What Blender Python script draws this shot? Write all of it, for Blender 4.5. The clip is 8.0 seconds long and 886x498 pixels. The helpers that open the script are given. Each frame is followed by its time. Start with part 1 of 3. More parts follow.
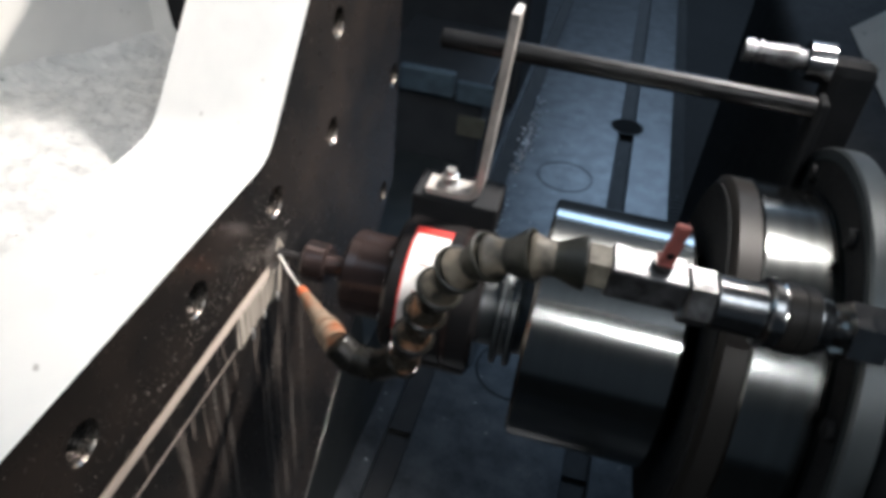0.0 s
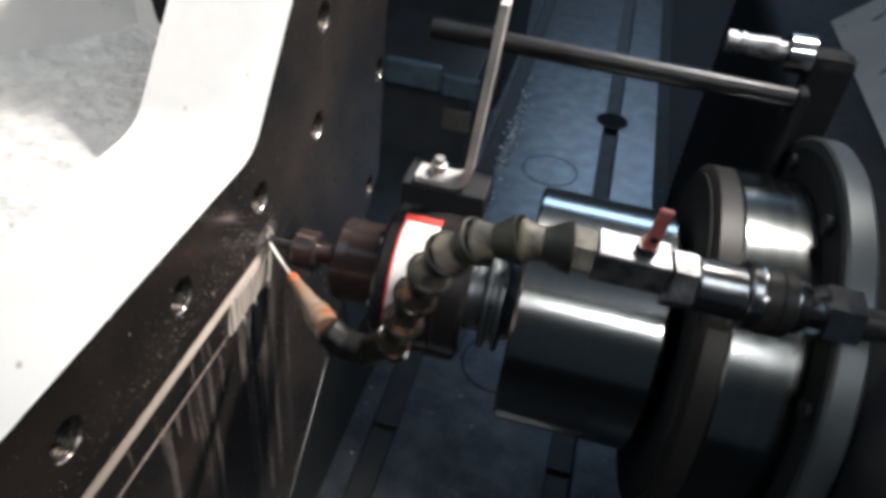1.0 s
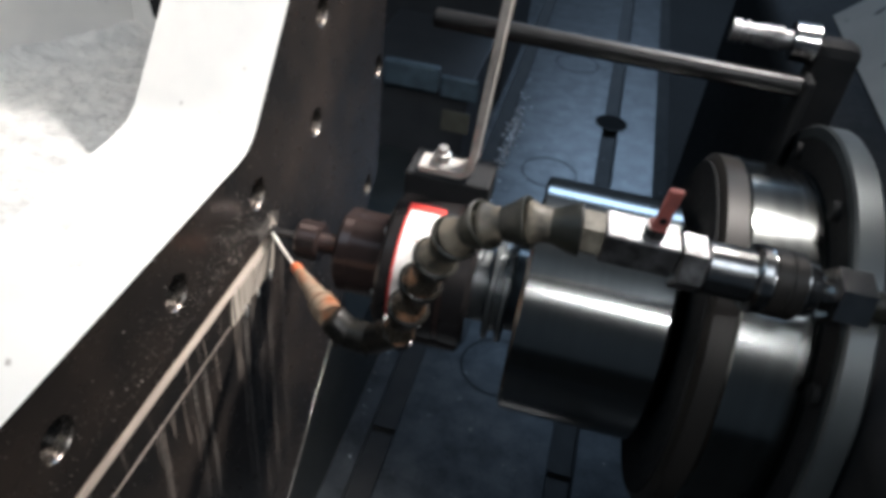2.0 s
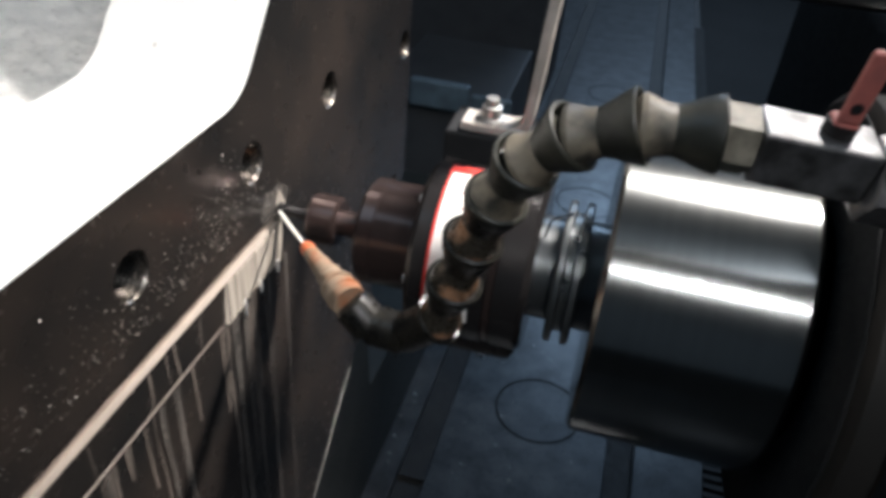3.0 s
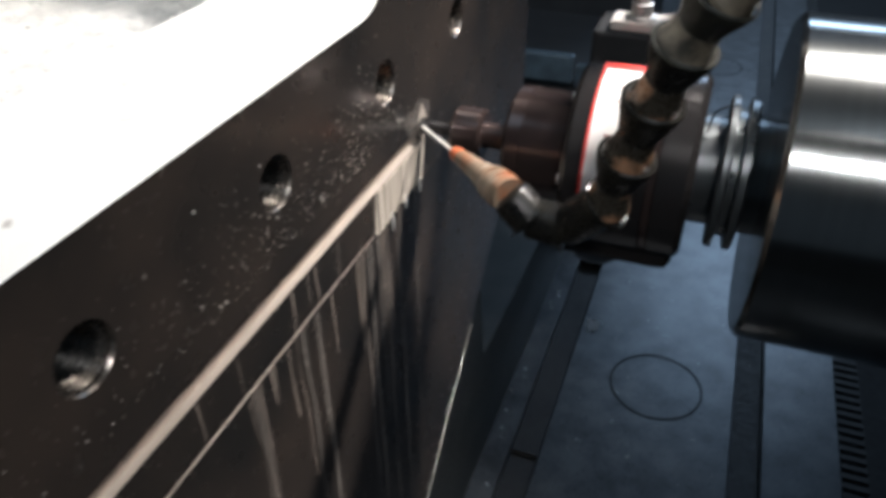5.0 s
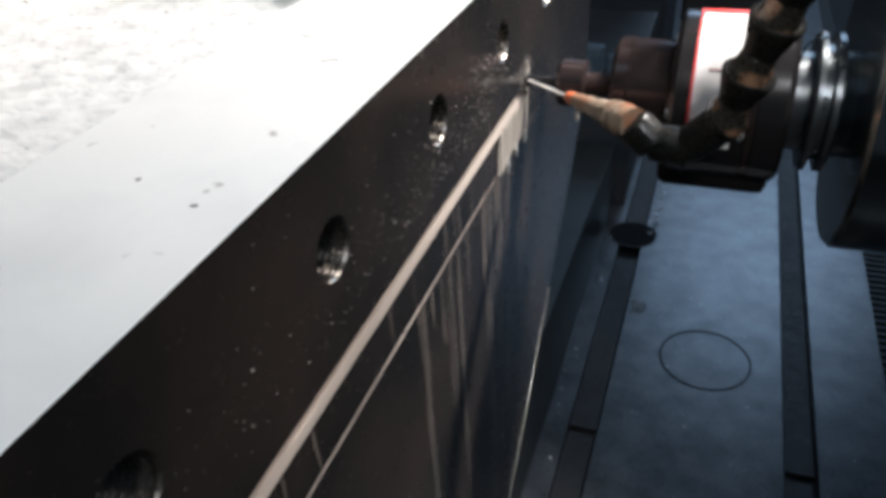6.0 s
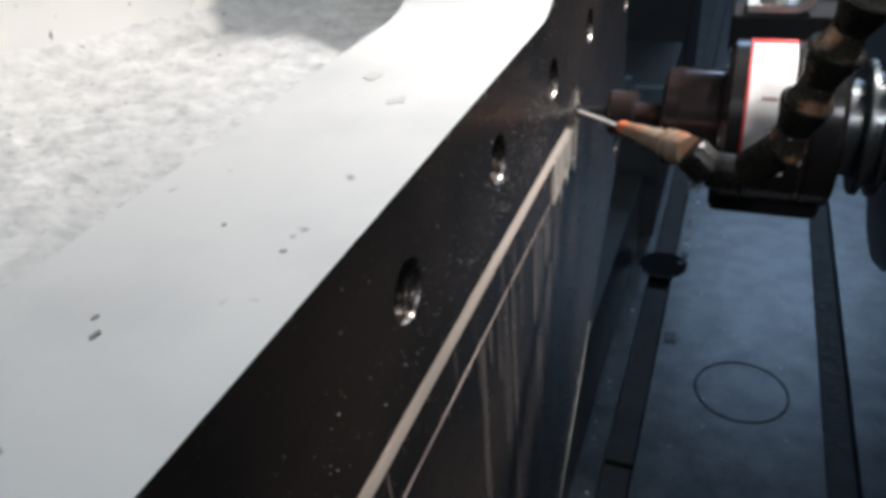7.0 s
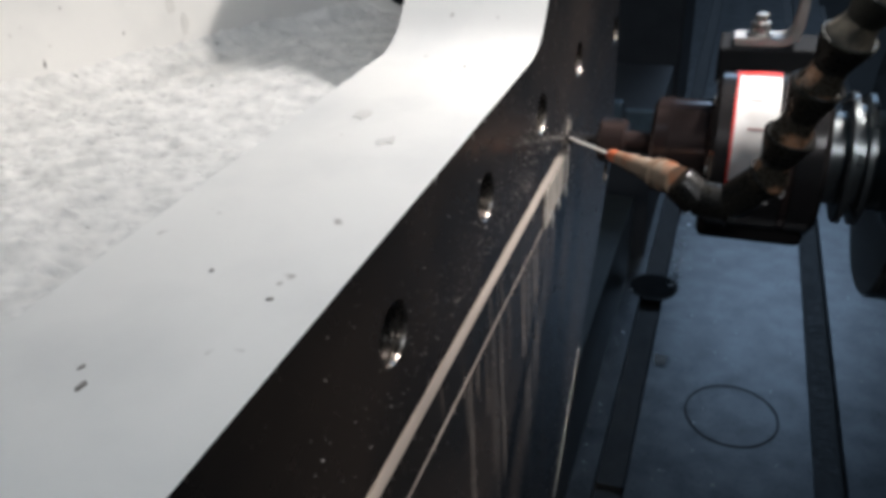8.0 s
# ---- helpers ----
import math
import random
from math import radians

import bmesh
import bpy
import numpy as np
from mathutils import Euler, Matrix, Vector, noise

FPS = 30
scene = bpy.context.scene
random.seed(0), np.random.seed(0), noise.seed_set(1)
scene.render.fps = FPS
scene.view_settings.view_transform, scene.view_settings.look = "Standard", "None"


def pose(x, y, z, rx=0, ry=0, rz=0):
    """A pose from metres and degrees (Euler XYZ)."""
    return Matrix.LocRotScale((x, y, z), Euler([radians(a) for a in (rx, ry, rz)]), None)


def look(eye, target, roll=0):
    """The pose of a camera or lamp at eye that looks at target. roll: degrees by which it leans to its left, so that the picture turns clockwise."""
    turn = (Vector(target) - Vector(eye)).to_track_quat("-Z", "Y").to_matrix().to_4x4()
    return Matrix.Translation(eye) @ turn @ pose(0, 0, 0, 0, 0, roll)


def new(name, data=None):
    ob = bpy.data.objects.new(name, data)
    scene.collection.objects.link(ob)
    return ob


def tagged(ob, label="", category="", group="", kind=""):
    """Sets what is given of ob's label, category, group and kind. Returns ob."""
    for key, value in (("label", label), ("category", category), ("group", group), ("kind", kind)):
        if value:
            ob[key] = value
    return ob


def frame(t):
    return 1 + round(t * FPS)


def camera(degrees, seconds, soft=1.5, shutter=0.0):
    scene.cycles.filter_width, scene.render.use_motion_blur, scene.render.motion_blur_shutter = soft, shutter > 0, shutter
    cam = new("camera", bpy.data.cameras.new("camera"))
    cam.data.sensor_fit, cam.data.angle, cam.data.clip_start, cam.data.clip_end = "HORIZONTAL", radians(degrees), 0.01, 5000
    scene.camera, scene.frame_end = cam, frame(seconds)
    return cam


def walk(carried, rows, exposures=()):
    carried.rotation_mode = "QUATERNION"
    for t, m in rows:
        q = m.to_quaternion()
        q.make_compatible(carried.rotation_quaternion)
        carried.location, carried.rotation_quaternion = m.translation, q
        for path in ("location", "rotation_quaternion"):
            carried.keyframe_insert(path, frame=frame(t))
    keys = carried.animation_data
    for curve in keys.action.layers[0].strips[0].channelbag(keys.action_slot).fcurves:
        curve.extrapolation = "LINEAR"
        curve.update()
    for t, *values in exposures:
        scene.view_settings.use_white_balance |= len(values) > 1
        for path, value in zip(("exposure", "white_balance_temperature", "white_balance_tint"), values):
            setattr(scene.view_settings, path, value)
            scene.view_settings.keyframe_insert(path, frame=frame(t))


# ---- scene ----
cam = camera(61.0, 8.0, soft=4.2, shutter=0.3)
PATH = [
    (0, (0.185, -0.366, 0.329), (-0.116, 1.175, -0.91), 6.3),
    (0.5, (0.186, -0.366, 0.333), (-0.085, 1.176, -0.911), 7.1),
    (1, (0.185, -0.366, 0.331), (-0.075, 1.173, -0.919), 7.2),
    (1.5, (0.186, -0.365, 0.333), (-0.067, 1.175, -0.917), 7.7),
    (2, (0.183, -0.362, 0.322), (-0.074, 1.185, -0.919), 7.3),
    (3.5, (0.159, -0.26, 0.198), (-0.259, 1.352, -0.91), 4.5),
    (4, (0.158, -0.245, 0.197), (-0.334, 1.329, -0.935), 4.3),
    (4.5, (0.157, -0.257, 0.193), (-0.378, 1.293, -0.953), 2.5),
    (5, (0.144, -0.306, 0.182), (-0.434, 1.223, -0.971), -0.6),
    (6.5, (0.093, -0.381, 0.174), (-0.537, 1.171, -0.92), -4.5),
    (7, (0.089, -0.378, 0.179), (-0.576, 1.186, -0.876), -5.0),
    (7.5, (0.092, -0.376, 0.184), (-0.549, 1.2, -0.868), -4.2),
    (8, (0.091, -0.375, 0.188), (-0.562, 1.216, -0.832), -4.2),
]
walk(cam, [(t, look(eye, target, roll)) for t, eye, target, roll in PATH], [(0.0, 0.20, 6050, 10), (2.2, 0.22, 6030, 10), (3.3, 0.44, 6080, 10), (4.4, 0.42, 6080, 10), (5.1, 0.30, 6060, 10), (6.4, 0.16, 5850, 10), (7.1, -0.15, 5880, 10), (8.0, -0.28, 5920, 10)])

# ---- world and lights ----
world = bpy.data.worlds.new("world")
scene.world = world
world.use_nodes = True
sky = world.node_tree.nodes.new("ShaderNodeTexSky")
sky.sky_type, sky.sun_disc = "NISHITA", False
sky.sun_elevation, sky.sun_rotation = radians(40), radians(200)
world.node_tree.links.new(sky.outputs[0], world.node_tree.nodes["Background"].inputs[0])
world.node_tree.nodes["Background"].inputs[1].default_value = 0.05
scene.view_settings.exposure = 0.0


def area_lamp(name, eye, target, sx, sy, watts, colour, spread=180):
    data = bpy.data.lights.new(name, "AREA")
    data.shape, data.size, data.size_y, data.energy, data.color = "RECTANGLE", sx, sy, watts, colour
    data.spread = radians(spread)
    ob = new(name, data)
    ob.matrix_world = look(eye, target)
    return ob


# a lamp over the tool, a tube light on the near side and two cool hall windows
area_lamp("machine_lamp", (0.42, 0.34, 0.80), (0.08, 0.04, 0.04), 0.10, 0.06, 1.18, (1.0, 0.90, 0.80), 41)
# added unseen light beyond the head, brightens the cream inner wall
area_lamp("wall_fill_lamp", (2.2, 0.36, 1.50), (-0.2, 0.0, 0.16), 0.14, 0.10, 3.5, (1.0, 0.88, 0.75), 40)
area_lamp("tube_light", (0.62, -1.75, 1.66), (-0.05, 0.08, 0.12), 0.20, 0.05, 0.62, (1.0, 0.96, 0.90), 34)
area_lamp("west_window_light", (-1.9, -1.1, 3.3), (0.0, 0.0, 0.0), 2.4, 1.6, 14, (0.62, 0.84, 1.0))
# added fill from high up, lifts the dark parts; no lamp hangs there
area_lamp("hall_fill_light", (2.2, -1.6, 4.0), (0.0, 0.0, 0.0), 2.4, 2.0, 46, (0.93, 0.97, 1.0))
area_lamp("north_window_light", (0.75, 6.2, 3.0), (0.2, 1.0, -0.6), 1.8, 1.6, 50, (0.56, 0.76, 1.0))

# ---- materials ----
def mat(name, a, b=None, rough=0.5, rough_b=None, metal=0.0, scale=40.0, fine=400.0, bump=0.1, stretch=(1, 1, 1), detail=6.0,
        specks=None, speck_scale=300.0, speck_cut=0.7, low=0.35, high=0.65, coat=0.0, coat_rough=0.1, aniso=0.0, spec=0.5):
    """A procedural surface: two colours mixed at a large scale, fine grain in roughness and relief, optional specks."""
    m = bpy.data.materials.new(name)
    m.use_nodes = True
    n, k = m.node_tree.nodes, m.node_tree.links
    p = n["Principled BSDF"]
    co = n.new("ShaderNodeTexCoord")
    mp = n.new("ShaderNodeMapping")
    mp.inputs["Scale"].default_value = stretch
    k.new(co.outputs["Object"], mp.inputs["Vector"])
    big = n.new("ShaderNodeTexNoise")
    big.inputs["Scale"].default_value, big.inputs["Detail"].default_value = scale, detail
    k.new(mp.outputs[0], big.inputs["Vector"])
    small = n.new("ShaderNodeTexNoise")
    small.inputs["Scale"].default_value, small.inputs["Detail"].default_value = fine, 3.0
    k.new(mp.outputs[0], small.inputs["Vector"])
    ramp = n.new("ShaderNodeMapRange")
    ramp.inputs["From Min"].default_value, ramp.inputs["From Max"].default_value = low, high
    k.new(big.outputs["Fac"], ramp.inputs["Value"])
    mix = n.new("ShaderNodeMix")
    mix.data_type = "RGBA"
    b = b or tuple(c * 0.75 for c in a)
    mix.inputs["A"].default_value, mix.inputs["B"].default_value = (*a, 1), (*b, 1)
    k.new(ramp.outputs[0], mix.inputs["Factor"])
    colour = mix.outputs["Result"]
    if specks:
        sp = n.new("ShaderNodeTexNoise")
        sp.inputs["Scale"].default_value, sp.inputs["Detail"].default_value = speck_scale, 2.0
        k.new(co.outputs["Object"], sp.inputs["Vector"])
        cut = n.new("ShaderNodeMapRange")
        cut.inputs["From Min"].default_value, cut.inputs["From Max"].default_value = speck_cut, speck_cut + 0.06
        k.new(sp.outputs["Fac"], cut.inputs["Value"])
        mix2 = n.new("ShaderNodeMix")
        mix2.data_type = "RGBA"
        mix2.inputs["B"].default_value = (*specks, 1)
        k.new(colour, mix2.inputs["A"])
        k.new(cut.outputs[0], mix2.inputs["Factor"])
        colour = mix2.outputs["Result"]
    k.new(colour, p.inputs["Base Color"])
    rr = n.new("ShaderNodeMapRange")
    rr.inputs["From Min"].default_value, rr.inputs["From Max"].default_value = 0.3, 0.7
    rr.inputs["To Min"].default_value = rough
    rr.inputs["To Max"].default_value = rough * 1.35 if rough_b is None else rough_b
    k.new(small.outputs["Fac"], rr.inputs["Value"])
    k.new(rr.outputs[0], p.inputs["Roughness"])
    p.inputs["Metallic"].default_value = metal
    p.inputs["Coat Weight"].default_value, p.inputs["Coat Roughness"].default_value = coat, coat_rough
    p.inputs["Specular IOR Level"].default_value = spec
    if aniso:
        tg = n.new("ShaderNodeTangent")
        tg.direction_type, tg.axis = "RADIAL", "X"
        k.new(tg.outputs[0], p.inputs["Tangent"])
        p.inputs["Anisotropic"].default_value, p.inputs["Anisotropic Rotation"].default_value = aniso, 0.25
    if bump:
        add = n.new("ShaderNodeMath")
        add.operation = "MULTIPLY_ADD"
        add.inputs[1].default_value = 0.35
        k.new(small.outputs["Fac"], add.inputs[0])
        k.new(big.outputs["Fac"], add.inputs[2])
        bp = n.new("ShaderNodeBump")
        bp.inputs["Strength"].default_value, bp.inputs["Distance"].default_value = bump, 0.002
        k.new(add.outputs[0], bp.inputs["Height"])
        k.new(bp.outputs[0], p.inputs["Normal"])
    return m


FACE = mat("oily_dark_steel", (0.022, 0.021, 0.0205), (0.050, 0.040, 0.034), 0.24, 0.28, 0.25, 14, 120, 0.0,
           specks=(0.105, 0.088, 0.076), speck_scale=560, speck_cut=0.70)
SKIRT = mat("oily_black_casting", (0.026, 0.031, 0.032), (0.040, 0.044, 0.044), 0.32, 0.5, 0.1, 26, 300, 0.12)
PAINT = mat("white_casting_paint", (0.80, 0.79, 0.76), (0.67, 0.67, 0.655), 0.45, 0.6, 0.0, 16, 260, 0.12,
            specks=(0.26, 0.23, 0.20), speck_scale=75, speck_cut=0.715, low=0.45, high=0.75)
SMUDGE = mat("grey_smudge_on_paint", (0.71, 0.70, 0.67), (0.62, 0.61, 0.58), 0.5, 0.65, 0.0, 90, 400, 0.05)
DARKSPOT = mat("bare_dark_spot", (0.20, 0.185, 0.17), (0.34, 0.32, 0.30), 0.5, 0.65, 0.0, 200, 600, 0.1)
ROUGHCAST = mat("rough_white_casting", (0.80, 0.79, 0.76), (0.60, 0.60, 0.58), 0.5, 0.7, 0.0, 60, 420, 0.5,
                specks=(0.12, 0.12, 0.115), speck_scale=120, speck_cut=0.72)
BRIGHT = mat("fresh_cut_steel", (0.44, 0.385, 0.335), (0.24, 0.205, 0.18), 0.34, 0.55, 0.35, 90, 600, 0.12, stretch=(1, 0.06, 3))
THREAD = mat("thread_steel", (0.24, 0.215, 0.19), (0.13, 0.115, 0.10), 0.20, 0.32, 0.9, 80, 500, 0.1)
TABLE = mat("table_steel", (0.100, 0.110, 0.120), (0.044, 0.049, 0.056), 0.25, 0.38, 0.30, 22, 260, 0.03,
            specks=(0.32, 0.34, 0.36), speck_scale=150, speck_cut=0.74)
SLOT = mat("dark_slot_steel", (0.022, 0.022, 0.023), (0.035, 0.034, 0.032), 0.5, 0.7, 0.1, 20, 200, 0.2)
SPINDLE = mat("ground_spindle_steel", (0.28, 0.29, 0.285), (0.245, 0.255, 0.25), 0.20, 0.24, 1.0, 30, 160, 0.006, stretch=(6, 0.02, 0.02), aniso=0.65, coat=0.6, coat_rough=0.08)
STEEL = mat("worn_steel", (0.56, 0.55, 0.53), (0.40, 0.39, 0.37), 0.25, 0.42, 0.75, 90, 500, 0.08)
BLACKOX = mat("black_oxide_steel", (0.018, 0.0165, 0.017), (0.025, 0.023, 0.023), 0.18, 0.26, 0.3, 18, 300, 0.012)
BRONZE = mat("heat_tinted_steel", (0.075, 0.052, 0.047), (0.052, 0.038, 0.036), 0.15, 0.20, 0.6, 14, 300, 0.008,
             specks=(0.10, 0.062, 0.045), speck_scale=30, speck_cut=0.68)
HEADPAINT = mat("dark_machine_paint", (0.036, 0.039, 0.044), (0.048, 0.051, 0.056), 0.45, 0.6, 0.0, 20, 300, 0.1, spec=0.3)
# dull black parts; on the flange face it stands in for shadow
FLATBLACK = mat("flat_black_iron", (0.015, 0.016, 0.017), (0.022, 0.022, 0.023), 0.6, 0.75, 0.0, 40, 300, 0.1, spec=0.08)
RINGSTEEL = mat("oiled_ring_steel", (0.25, 0.262, 0.258), (0.21, 0.22, 0.215), 0.17, 0.22, 1.0, 30, 160, 0.006, stretch=(6, 0.02, 0.02), aniso=0.4, coat=0.6, coat_rough=0.08)
COVER = mat("smudged_cover_paint", (0.50, 0.50, 0.47), (0.40, 0.40, 0.38), 0.5, 0.65, 0.0, 12, 260, 0.05,
            specks=(0.10, 0.10, 0.095), speck_scale=34, speck_cut=0.66)
LABELWHITE = mat("white_label", (0.88, 0.86, 0.83), (0.78, 0.74, 0.70), 0.4, 0.5, 0.0, 90, 500, 0.05)
PRINT = mat("faded_print", (0.50, 0.30, 0.28), None, 0.4, 0.5)
LABELRED = mat("red_label", (0.62, 0.045, 0.035), (0.50, 0.04, 0.03), 0.4, 0.5, 0.0, 90, 500, 0.05)
HOSE = mat("grimy_black_plastic", (0.014, 0.015, 0.012), (0.055, 0.052, 0.038), 0.30, 0.55, 0.0, 70, 500, 0.15, low=0.42, high=0.75)
ROD = mat("dark_ground_rod", (0.028, 0.029, 0.030), (0.020, 0.020, 0.021), 0.32, 0.42, 0.8, 60, 400, 0.05)
DULL = mat("pale_flange_steel", (0.105, 0.118, 0.123), (0.08, 0.09, 0.095), 0.30, 0.40, 0.6, 30, 300, 0.05)
CHROME = mat("plated_fitting", (0.40, 0.40, 0.40), (0.28, 0.28, 0.28), 0.14, 0.26, 1.0, 60, 400, 0.04)
DARKRING = mat("dark_ground_ring", (0.024, 0.022, 0.020), (0.018, 0.017, 0.016), 0.40, 0.5, 0.2, 20, 160, 0.01, stretch=(6, 0.02, 0.02), spec=0.25)
FLANGE = mat("dull_taper_steel", (0.18, 0.19, 0.20), (0.13, 0.14, 0.145), 0.26, 0.36, 0.8, 10, 120, 0.0)
BAR = mat("bare_flat_bar", (0.60, 0.56, 0.52), (0.40, 0.37, 0.34), 0.30, 0.45, 0.45, 70, 500, 0.08)
VALVE = mat("scuffed_plated_brass", (0.30, 0.30, 0.31), (0.10, 0.10, 0.10), 0.34, 0.5, 0.85, 110, 500, 0.2)
# near-black for seams, and painted shade inside openings
VOID = mat("seam_and_opening_dark", (0.016, 0.016, 0.017), (0.020, 0.020, 0.021), 0.6, 0.7, spec=0.04)
HOSEDARK = mat("oily_black_plastic", (0.007, 0.007, 0.007), (0.016, 0.015, 0.012), 0.22, 0.38, 0.0, 80, 500, 0.1, spec=0.28)
RIM = mat("dried_coolant_on_plastic", (0.17, 0.145, 0.108), (0.034, 0.032, 0.026), 0.45, 0.65, 0.0, 90, 600, 0.2, low=0.40, high=0.62)
CAP = mat("orange_tan_plastic", (0.30, 0.165, 0.095), (0.030, 0.026, 0.020), 0.22, 0.36, 0.0, 85, 600, 0.1, low=0.36, high=0.50)
NOZZLE = mat("stained_white_nozzle", (0.25, 0.185, 0.13), (0.28, 0.09, 0.03), 0.38, 0.5, 0.0, 60, 500, 0.12, low=0.52, high=0.70)
ORANGE = mat("orange_nozzle_tip", (0.62, 0.16, 0.06), (0.50, 0.13, 0.05), 0.35, 0.5, 0.0, 100, 500, 0.1)
LEVER = mat("faded_red_lever", (0.42, 0.12, 0.10), (0.26, 0.09, 0.08), 0.45, 0.6, 0.0, 120, 500, 0.15)
NUTPAINT = mat("tan_grimy_fitting", (0.20, 0.18, 0.14), (0.09, 0.08, 0.06), 0.5, 0.65, 0.0, 160, 600, 0.2)
BLUEBAR = mat("blue_grey_steel", (0.13, 0.18, 0.22), (0.09, 0.125, 0.155), 0.35, 0.45, 0.3, 40, 300, 0.1)
TAN = mat("tan_plate", (0.12, 0.115, 0.09), None, 0.6, 0.7, 0.0, 40, 300, 0.1)
COOLANT = mat("milky_coolant", (0.82, 0.80, 0.76), (0.70, 0.67, 0.62), 0.16, 0.25, 0.0, 90, 500, 0.2, stretch=(1, 1, 0.15))
# near-white for wet chips and for glints painted as flakes
CHIPGLINT = mat("bright_chips_and_glints", (0.80, 0.82, 0.85), (0.62, 0.64, 0.67), 0.15, 0.3, 0.1, 200, 900, 0.1)
CHIP = mat("metal_chips", (0.60, 0.56, 0.51), (0.36, 0.32, 0.28), 0.3, 0.5, 0.25, 200, 900, 0.1)
CONCRETE = mat("dark_concrete", (0.026, 0.026, 0.026), (0.019, 0.019, 0.019), 0.7, 0.85, 0.0, 3, 60, 0.2)
HALLWALL = mat("hall_wall_paint", (0.52, 0.54, 0.55), (0.44, 0.46, 0.47), 0.7, 0.8, 0.0, 2, 40, 0.1)


def glaze(name, colour, cover):
    """A thin wet film: part clear, part milky and glossy."""
    m = bpy.data.materials.new(name)
    m.use_nodes = True
    n, k = m.node_tree.nodes, m.node_tree.links
    p = n["Principled BSDF"]
    p.inputs["Base Color"].default_value, p.inputs["Roughness"].default_value = (*colour, 1), 0.2
    co = n.new("ShaderNodeTexCoord")
    mp = n.new("ShaderNodeMapping")
    mp.inputs["Scale"].default_value = (1, 240, 14)
    no = n.new("ShaderNodeTexNoise")
    no.inputs["Scale"].default_value = 1.0
    rg = n.new("ShaderNodeMapRange")
    rg.inputs["From Min"].default_value, rg.inputs["From Max"].default_value = 0.35, 0.65
    rg.inputs["To Min"].default_value, rg.inputs["To Max"].default_value = cover[0], cover[1]
    k.new(co.outputs["Object"], mp.inputs[0]), k.new(mp.outputs[0], no.inputs["Vector"])
    k.new(no.outputs["Fac"], rg.inputs["Value"]), k.new(rg.outputs[0], p.inputs["Alpha"])
    return m


FILM = glaze("thin_milky_film", (0.62, 0.55, 0.47), (0.42, 0.92))
MIST = glaze("fine_spray", (0.62, 0.56, 0.50), (0.02, 0.16))
STREAK = glaze("drying_streak", (0.48, 0.40, 0.34), (0.06, 0.40))

# ---- mesh helpers ----
def part(name, bm, material, parent=None, label="", smooth=True, m=None):
    """Links a bmesh as one mesh object, under its thing if there is one."""
    me = bpy.data.meshes.new(name)
    bm.normal_update()
    for f in bm.faces:
        f.smooth = smooth
    bm.to_mesh(me)
    bm.free()
    for one in (material if isinstance(material, (list, tuple)) else (material,)):
        me.materials.append(one)
    if smooth:
        me.set_sharp_from_angle(angle=radians(32))
    ob = new(name, me)
    ob.parent = parent
    if m is not None:
        ob.matrix_basis = m
    return tagged(ob, label)


def thing(name, label, category, group="", kind="", at=(0, 0, 0)):
    ob = new(name)
    ob.empty_display_size = 0.02
    ob.location = at
    return tagged(ob, label, category, group, kind)


def box(x0, y0, z0, x1, y1, z1, bevel=0.0, bm=None, segments=2):
    bm = bm or bmesh.new()
    made = bmesh.ops.create_cube(bm, size=1.0)["verts"]
    for v in made:
        v.co = Vector(((x0 + x1) / 2 + v.co.x * (x1 - x0), (y0 + y1) / 2 + v.co.y * (y1 - y0), (z0 + z1) / 2 + v.co.z * (z1 - z0)))
    if bevel:
        edges = list({e for v in made for e in v.link_edges})
        bmesh.ops.bevel(bm, geom=edges, offset=bevel, segments=segments, affect="EDGES", profile=0.5)
    return bm


def lathe(profile, sides=64, bm=None, m=None, caps=True):
    """Turns (x, radius) pairs round the x axis."""
    bm = bm or bmesh.new()
    m = m or Matrix()
    rings = []
    for x, r in profile:
        rings.append([bm.verts.new(m @ Vector((x, r * math.cos(a), r * math.sin(a)))) for a in (2 * math.pi * i / sides for i in range(sides))])
    for a, b in zip(rings, rings[1:]):
        for i in range(sides):
            j = (i + 1) % sides
            bm.faces.new((a[i], b[i], b[j], a[j]))
    if caps:
        bm.faces.new(rings[0])
        bm.faces.new(rings[-1][::-1])
    bmesh.ops.recalc_face_normals(bm, faces=bm.faces[:])
    return bm


def along(a, b):
    """The pose at a whose x axis points to b."""
    d = (Vector(b) - Vector(a)).normalized()
    return Matrix.Translation(a) @ d.to_track_quat("X", "Z").to_matrix().to_4x4()


def tube(points, r, sides=12, bm=None, flat=1.0):
    """A round bar through the points, swept with steady frames; r may be a list."""
    bm = bm or bmesh.new()
    pts = [Vector(p) for p in points]
    rings, side = [], None
    for i, p in enumerate(pts):
        d = (pts[min(i + 1, len(pts) - 1)] - pts[max(i - 1, 0)]).normalized()
        side = (side - d * side.dot(d)).normalized() if side else d.orthogonal().normalized()
        up = d.cross(side)
        q = r[i] if isinstance(r, (list, tuple)) else r
        rings.append([bm.verts.new(p + q * (side * math.cos(t) * flat + up * math.sin(t))) for t in (2 * math.pi * s / sides for s in range(sides))])
    for a, b in zip(rings, rings[1:]):
        for i in range(sides):
            j = (i + 1) % sides
            bm.faces.new((a[i], a[j], b[j], b[i]))
    bm.faces.new(rings[0][::-1]), bm.faces.new(rings[-1])
    bmesh.ops.recalc_face_normals(bm, faces=bm.faces[:])
    return bm


